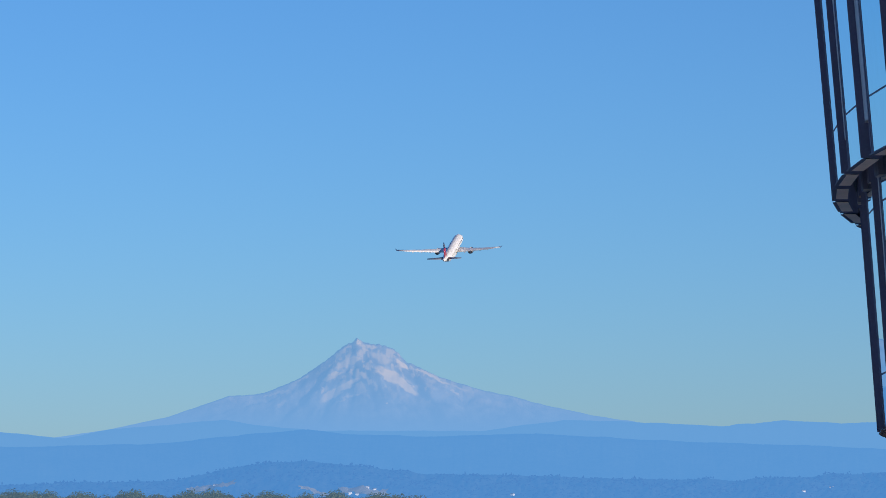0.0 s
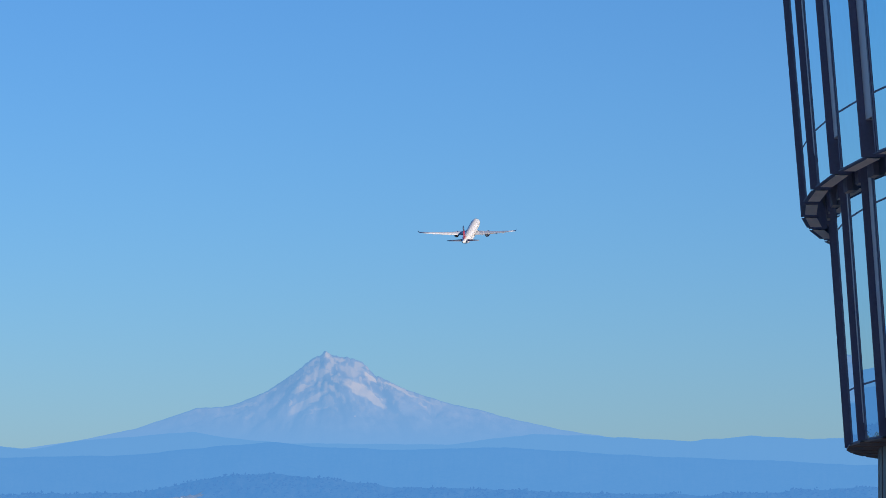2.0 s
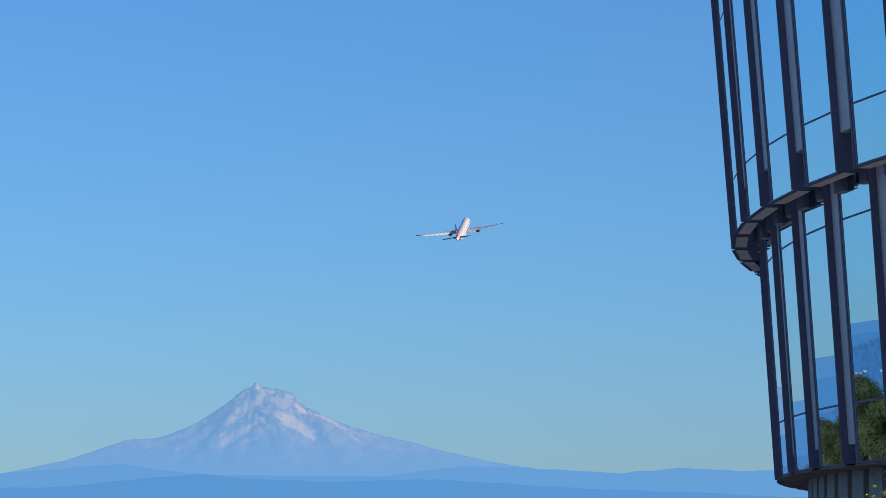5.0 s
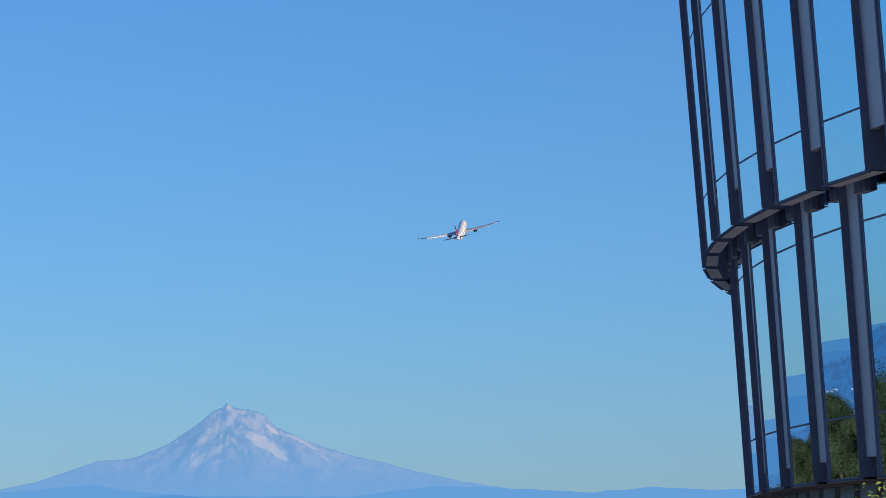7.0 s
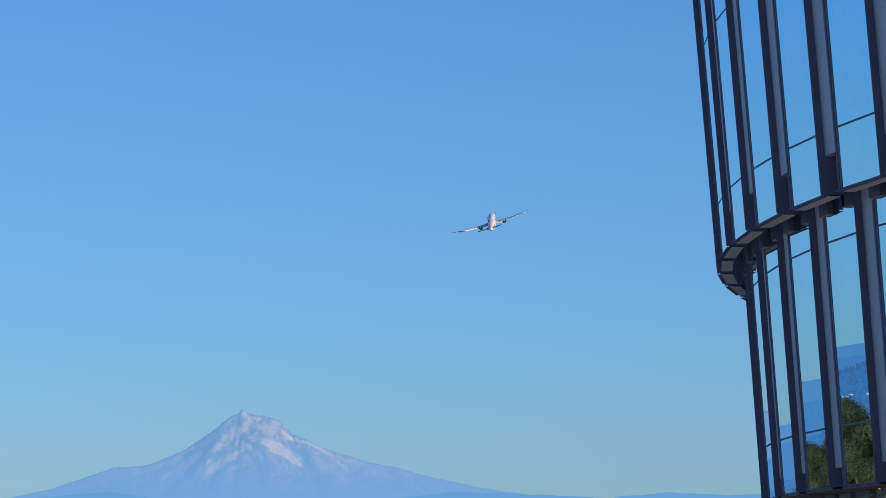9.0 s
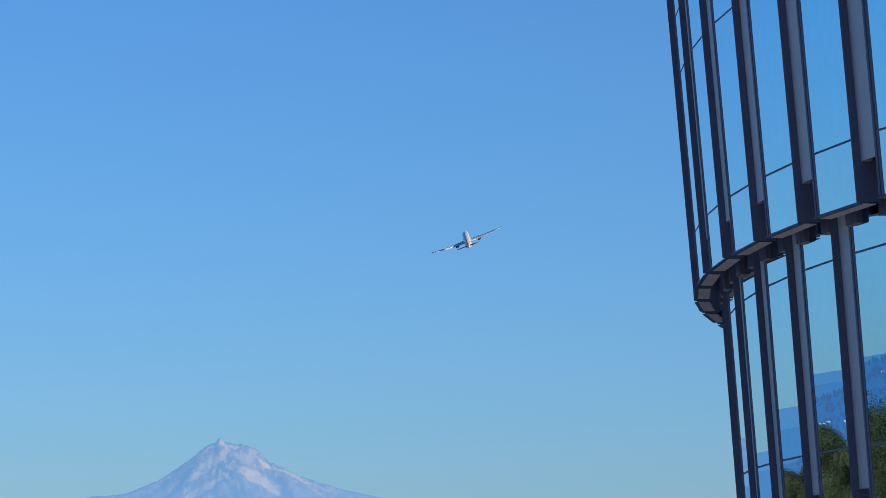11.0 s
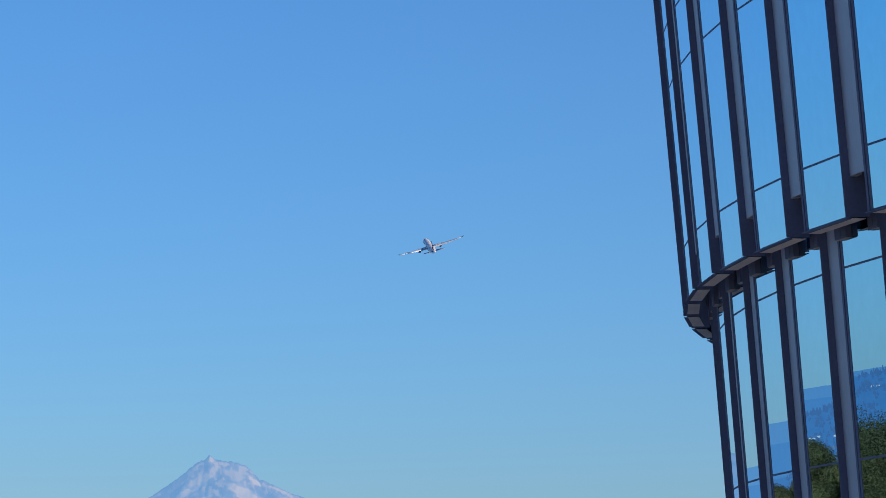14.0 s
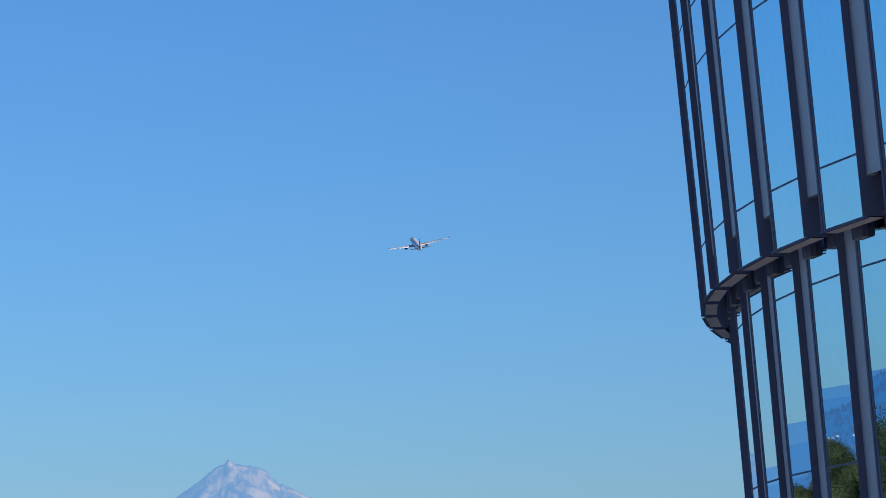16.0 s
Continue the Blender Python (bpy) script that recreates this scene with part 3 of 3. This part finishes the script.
def wood():
    rnd = random.Random(5)
    kinds = [tree(20 + i, h, w, 60000, 0.15, M_LEAF, "broad green cottonwood tree in a wood on the plain", 0.08) for i, (h, w) in enumerate(((25, 15), (24, 17), (23, 16)))]
    kinds += [tree(30 + i, h, w, 52000, 0.15, m, lab, 0.05) for i, (h, w, m, lab) in enumerate(((25, 12, M_LEAF, "tall slender green poplar in a wood on the plain"), (24.5, 13, M_LEAF_GOLD, "tall yellow-green poplar in a wood on the plain")))]
    kinds += [tree(40 + i, h, w, 22000, 0.46, M_LEAF_FAR, "green tree painted hazy in a far wood on the plain", 0.08) for i, (h, w) in enumerate(((25, 20), (24, 22), (25, 18)))]
    used = set()
    for row in range(4):
        az = -44.0 if row < 3 else -20.0
        while az < -2.6:
            front = float(np.interp(az, (-46, -30, -24, -17, -8, -2.4), (330, 450, 600, 950, 1500, 1600)))
            d = front + row * 13 + rnd.uniform(-4, 4)
            k = rnd.randrange(5) if az < -15 else 5 + rnd.randrange(3)
            s = rnd.uniform(0.92, 1.06) * float(np.interp(az, (-46, -30, -24, -20, -15, -8), (1.10, 1.16, 1.07, 1.22, 1.26, 1.09)))
            m = pose(d * math.sin(radians(az)), d * math.cos(radians(az)), 0, 0, 0, rnd.uniform(0, 360)) @ Matrix.Scale(s, 4)
            if k in used:
                t = copy_thing(kinds[k], m)
                t.matrix_basis = m
            else:
                kinds[k].matrix_basis = m
                used.add(k)
            az += math.degrees(rnd.uniform(5.5, 8.0) / d)


wood()

near_tree = tree(71, 20.05, 7.0, 80000, 0.034, M_LEAF_NEAR, "leafy bright green tree beside the glass building", 0.35, False)
near_tree["group"] = ""
near_tree.matrix_basis = pose(5.03, 45.0, 0, 0, 0, 40)

# ---------------------------------------------------------------- houses on the hills


def hill_height(az, d):
    """The near hill's surface."""
    dist, depth = 3500, 320
    top = EYE[2] + dist * math.tan(radians(float(LINE_NEAR(az))))
    s = 1 - (dist - d) / depth
    h = top * (1 - abs(1 - s)) ** 0.75
    k = min(1.0, max(0.0, s * 3))
    return h + k * 3.0 * fbm(az * 2.2, d * 0.012, 5, 9.0) + 1.6 * k * (fbm(az * 22, d * 0.05, 3, 14.0) + 0.7 * abs(fbm(az * 50, d * 0.45, 2, 17.0)))


def hill_woods():
    """Small tree crowns all over the near hill, thinner where the fields lie; pointed firs among them."""
    rnd = np.random.default_rng(3)
    ring = np.linspace(0, 2 * math.pi, 6)[:-1]
    for az0, az1, count, mat, label in ((-10.5, 6.5, 5200, M_HILLWOOD, "woods on low hills, painted hazy blue-green"), (-38, -17, 5200, M_FIRWOOD, "dark fir woods on a hillside, painted hazy")):
        verts, faces = [], []
        for _ in range(count):
            az, s = rnd.uniform(az0, az1), 1.03 - 0.62 * rnd.random() ** 1.6
            d = 3500 - 320 * (1 - s)
            if fbm(az * 3.1, d * 0.03, 3, 31.0) < -0.25 or (s < 0.78 and -6.0 < az < -5.1) or (s < 0.64 and -4.4 < az < -2.9):
                continue
            x, y, z = d * math.sin(radians(az)), d * math.cos(radians(az)), hill_height(az, d) - 0.4
            fir = rnd.random() < (0.75 if az < -15 else 0.25)
            small = 1.0 if az < -15 else 0.42
            h, w = (rnd.uniform(3.0, 6.8), rnd.uniform(0.9, 1.5)) if fir else (rnd.uniform(1.4, 3.0), rnd.uniform(1.1, 2.4))
            h, w = h * small, w * (0.5 + 0.5 * small)
            k = len(verts)
            for q, f in ((0.0, 0.75), (0.35, 1.0), (0.7, 0.5 if fir else 0.85)):
                verts += [(x + w * f * math.cos(a) * rnd.uniform(0.8, 1.2), y + w * f * math.sin(a), z + h * q) for a in ring]
            verts.append((x, y, z + h))
            for r in (0, 5):
                faces += [(k + r + i, k + r + (i + 1) % 5, k + r + 5 + (i + 1) % 5, k + r + 5 + i) for i in range(5)]
            faces += [(k + 10 + i, k + 10 + (i + 1) % 5, k + 15) for i in range(5)]
        me = bpy.data.meshes.new("hill_woods")
        me.from_pydata(verts, [], faces)
        me.materials.append(mat)
        tagged(new("hill_woods", me), label, "woods", kind="stuff")


hill_woods()


def house():
    root = new("house")
    tagged(root, "small pale house with a grey gable roof on a hillside", "house", "houses on the hills")
    bm = bmesh.new()
    prism(bm, [(x, y, z) for z in (-1.5, 0.9) for x, y in ((-1.5, -1.0), (1.5, -1.0), (1.5, 1.0), (-1.5, 1.0))])
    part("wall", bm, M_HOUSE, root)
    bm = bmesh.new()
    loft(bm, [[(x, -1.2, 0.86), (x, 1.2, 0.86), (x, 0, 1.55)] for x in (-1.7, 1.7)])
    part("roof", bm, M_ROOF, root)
    return root


def houses():
    rnd = random.Random(11)
    first = house()
    spots = [(-3.55, 0.52), (-3.45, 0.52), (-3.3, 0.6), (-3.2, 0.6), (-5.5, 0.7), (-1.2, 0.6), (0.4, 0.5), (0.7, 0.5), (0.8, 0.55), (3.4, 0.75), (3.0, 0.65)]
    spots += [(rnd.uniform(-26.5, -20.5), 0.62 + rnd.uniform(-0.05, 0.04)) for _ in range(55)]
    spots += [(rnd.uniform(-36, -27), 0.85 + rnd.uniform(-0.05, 0.06)) for _ in range(45)]
    for i, (az, s) in enumerate(spots):
        d = 3500 - 320 * (1 - s)
        m = pose(d * math.sin(radians(az)), d * math.cos(radians(az)), hill_height(az, d) + 0.6, 0, 0, rnd.uniform(-40, 40) - az)
        if i:
            copy_thing(first, m)
        else:
            first.matrix_basis = m


houses()


def field(az0, az1, s0, s1):
    """A dry mown field laid on the hillside."""
    pts = np.zeros((5, 24, 3))
    for i, s in enumerate(np.linspace(s0, s1, 5)):
        for j, q in enumerate(np.linspace(0, 1, 24)):
            az = az0 + (az1 - az0) * q + 0.04 * math.sin(q * 9 + i)
            d = 3500 - 320 * (1 - s - 0.02 * math.sin(q * 7))
            pts[i, j] = d * math.sin(radians(az)), d * math.cos(radians(az)), hill_height(az, d) + 0.9
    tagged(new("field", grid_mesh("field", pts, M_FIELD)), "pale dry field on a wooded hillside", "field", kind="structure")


for a0, a1, s0, s1 in ((-5.9, -5.2, 0.66, 0.74), (-3.7, -3.0, 0.52, 0.6), (-4.3, -3.75, 0.5, 0.54), (-26, -22, 0.5, 0.53)):
    field(a0, a1, s0, s1)

# ---------------------------------------------------------------- airliner


def airfoil(x, y, z, chord, thick, along=(0, 1)):
    """A closed wing section: leading edge forward."""
    out = []
    for c, h in ((0, 0), (0.08, 0.42), (0.3, 0.6), (0.65, 0.38), (1.0, 0.02), (0.65, -0.2), (0.3, -0.38), (0.08, -0.3)):
        out.append((x + along[0] * h * thick, y - c * chord, z + along[1] * h * thick))
    return out


def tube(bm, rings, n=28):
    """rings: y, z, half width, half height."""
    loft(bm, [[(w * math.cos(2 * math.pi * i / n), y, z + h * math.sin(2 * math.pi * i / n)) for i in range(n)] for y, z, w, h in rings])


def airliner():
    root = new("airliner")
    tagged(root, "white twin-engine airliner with a red tail climbing away", "aircraft")
    bm = bmesh.new()
    tube(bm, [(31.0, -0.7, 0.15, 0.15), (30.6, -0.65, 0.75, 0.7), (29.6, -0.5, 1.35, 1.3), (28.0, -0.25, 1.95, 1.95), (25.5, -0.05, 2.5, 2.5), (22.5, 0, 2.78, 2.78),
              (12, 0, 2.82, 2.82), (0, 0, 2.82, 2.82), (-12, 0, 2.82, 2.82), (-16, 0.12, 2.72, 2.7), (-20, 0.45, 2.4, 2.3), (-24, 0.95, 1.9, 1.75),
              (-28, 1.5, 1.25, 1.1), (-31, 1.9, 0.65, 0.6), (-32, 2.0, 0.3, 0.3)])
    body = part("fuselage", bm, M_WHITE, root, "white painted fuselage", True)
    bm = bmesh.new()
    tube(bm, [(-31.9, 2.0, 0.32, 0.32), (-32.6, 2.05, 0.22, 0.22)], 14)
    part("exhaust", bm, M_METAL, body)
    bm = bmesh.new()
    tube(bm, [(9.5, -2.0, 0.5, 0.3), (7, -2.05, 2.3, 1.3), (0, -2.1, 2.7, 1.5), (-7, -2.05, 2.4, 1.3), (-11, -1.9, 0.6, 0.3)])
    part("belly_fairing", bm, M_WING, body, "grey wing root fairing", True)
    bm = bmesh.new()
    prism(bm, [(x, y, z) for z, y0, y1 in ((0.62, 28.9, 28.1), (1.22, 28.1, 27.4)) for x, y in ((-1.35, y1), (1.35, y1), (0.9, y0), (-0.9, y0))])
    part("windscreen", bm, M_DARK, body)
    for side in (-1, 1):
        bm = bmesh.new()
        for i in range(46):
            y = 23 - i * 0.86
            r = 2.835
            a0, a1 = math.asin(0.42 / r), math.asin(0.80 / r)
            prism(bm, [(side * (r + o) * math.cos(a), yy, (r + o) * math.sin(a)) for a in (a0, a1) for yy, o in ((y, -0.02), (y + 0.3, -0.02), (y + 0.3, 0.006), (y, 0.006))])
        ob = part("cabin_windows", bm, M_DARK, body)
        tagged(ob, kind="stuff")
        # wing with upward bend
        bm = bmesh.new()
        st = [(1.8, 9.8, -1.35, 11.6, 1.5), (5.5, 6.9, -0.95, 9.2, 1.15), (9.5, 3.9, -0.45, 7.4, 0.85), (17, -1.2, 0.75, 5.2, 0.55), (24, -5.9, 2.1, 3.6, 0.38), (28.8, -9.0, 3.15, 2.5, 0.26)]
        loft(bm, [airfoil(side * x, y, z, c, t) for x, y, z, c, t in st])
        wing = part("wing", bm, M_WING, root, "pale grey swept wing", True)
        bm = bmesh.new()
        loft(bm, [airfoil(side * x, y, z, c, t, al) for x, y, z, c, t, al in ((28.8, -9.0, 3.15, 2.5, 0.26, (0, 1)), (29.5, -9.8, 3.42, 1.9, 0.18, (-side * 0.5, 0.8)), (30.1, -11.0, 4.45, 0.9, 0.1, (-side, 0.3)))])
        part("winglet", bm, M_NAVY, wing, "dark blue upturned wing tip", True)
        for x, y, z in ((7.5, -2.8, -1.1), (12, -2.9, -0.55), (16.5, -5.0, 0.2), (21, -7.6, 1.1)):
            bm = bmesh.new()
            loft(bm, [[(side * x + r * math.cos(a), y + dy, z + dz + r * 1.2 * math.sin(a)) for a in [i * math.pi / 4 for i in range(8)]] for dy, dz, r in ((2.4, 0.3, 0.08), (1.0, 0.12, 0.24), (-0.6, 0.05, 0.22), (-1.5, 0.08, 0.05))])
            part("flap_fairing", bm, M_WING, wing, smooth=True)
        # engine under the wing
        n = 24
        bm = bmesh.new()
        ex, ez = side * 9.4, -2.75
        prof = [(9.6, 1.15), (10.05, 1.32), (9.8, 1.46), (8.2, 1.56), (6.0, 1.48), (4.6, 1.22), (4.6, 1.1), (7.5, 1.2), (9.3, 1.12)]
        vs = [[bm.verts.new((ex + r * math.cos(2 * math.pi * i / n), y, ez + r * math.sin(2 * math.pi * i / n))) for i in range(n)] for y, r in prof]
        for a, b in zip(vs, vs[1:] + vs[:1]):
            for i in range(n):
                bm.faces.new((a[i], a[(i + 1) % n], b[(i + 1) % n], b[i]))
        nac = part("engine", bm, M_NAVY, root, "dark blue engine nacelle under the wing", True)
        bm = bmesh.new()
        loft(bm, [[(ex + r * math.cos(2 * math.pi * i / n), y, ez + r * math.sin(2 * math.pi * i / n)) for i in range(n)] for y, r in ((8.6, 1.16), (8.4, 1.16))])
        part("fan", bm, M_DARK, nac)
        bm = bmesh.new()
        loft(bm, [[(ex + r * math.cos(2 * math.pi * i / n), y, ez + r * math.sin(2 * math.pi * i / n)) for i in range(n)] for y, r in ((6.5, 1.0), (4.2, 0.8), (3.2, 0.55), (2.4, 0.12))])
        part("exhaust_cone", bm, M_METAL, nac, smooth=True)
        bm = bmesh.new()
        prism(bm, [(ex + o, y, z) for y, z, o in ((8.6, -1.35, -0.18), (8.6, -1.35, 0.18), (2.0, -1.3, 0.12), (2.0, -1.3, -0.12), (6.0, -0.35, -0.15), (6.0, -0.35, 0.15), (0.5, -0.55, 0.1), (0.5, -0.55, -0.1))])
        part("pylon", bm, M_WING, nac)
        # tailplane
        bm = bmesh.new()
        loft(bm, [airfoil(side * x, y, z, c, t) for x, y, z, c, t in ((0.6, -22.6, 1.55, 5.6, 0.5), (5, -25.6, 2.05, 3.9, 0.36), (9.6, -28.8, 2.6, 2.1, 0.18))])
        part("tailplane", bm, M_STAB, root, "tailplane darkened with painted shade", True)
    bm = bmesh.new()

    def fin_ring(y, z, c, t):
        return [(h * t, y - k * c, z) for k, h in ((0, 0), (0.1, 0.35), (0.35, 0.5), (0.7, 0.3), (1, 0.02), (0.7, -0.3), (0.35, -0.5), (0.1, -0.35))]
    loft(bm, [fin_ring(-19.0, 2.0, 8.8, 0.75), fin_ring(-21.3, 4.6, 7.2, 0.6), fin_ring(-23.4, 7.6, 5.6, 0.48)])
    fin = part("tail_fin", bm, M_RED, root, "red painted tail fin", True)
    bm = bmesh.new()
    loft(bm, [fin_ring(-23.4, 7.6, 5.6, 0.48), fin_ring(-25.3, 10.4, 4.0, 0.34), fin_ring(-26.2, 11.0, 2.9, 0.2)])
    part("fin_tip", bm, M_NAVY, fin, "dark blue fin tip", True)
    return root


PLANE = airliner()

# ---------------------------------------------------------------- what moves
PLANE_ROWS = [  # seconds, metres away, azimuth, elevation, heading, pitch, bank
    (0.0, 2209, -2.075, 3.960, -6.63, 18.43, 1.38),
    (2.0, 2388, -1.362, 4.405, -6.85, 18.47, 0.80),
    (4.0, 2566, -0.734, 4.757, -6.73, 19.08, 5.02),
    (6.5, 2790, -0.154, 5.112, -4.74, 18.69, 11.67),
    (7.5, 2879, 0.012, 5.242, -3.25, 18.01, 13.52),
    (9.0, 3013, 0.162, 5.385, -0.59, 17.61, 16.95),
    (11.5, 3236, 0.136, 5.558, 4.75, 17.97, 21.82),
    (12.5, 3326, 0.013, 5.598, 7.05, 17.77, 22.04),
    (13.5, 3415, -0.148, 5.660, 7.94, 17.27, 18.80),
    (14.5, 3504, -0.347, 5.700, 9.72, 17.24, 15.66),
    (16.0, 3638, -0.686, 5.758, 9.21, 16.24, 10.89),
]


def motions():
    rows = []
    for t, d, az, el, head, pitch, bank in PLANE_ROWS:
        a, e = radians(az), radians(el)
        x, y, z = d * math.sin(a) * math.cos(e), d * math.cos(a) * math.cos(e), EYE[2] + d * math.sin(e)
        rows.append((t, pose(x, y, z, 0, 0, head) @ pose(0, 0, 0, pitch, 0, 0) @ pose(0, 0, 0, 0, -bank, 0)))
    walk(PLANE, rows)


motions()
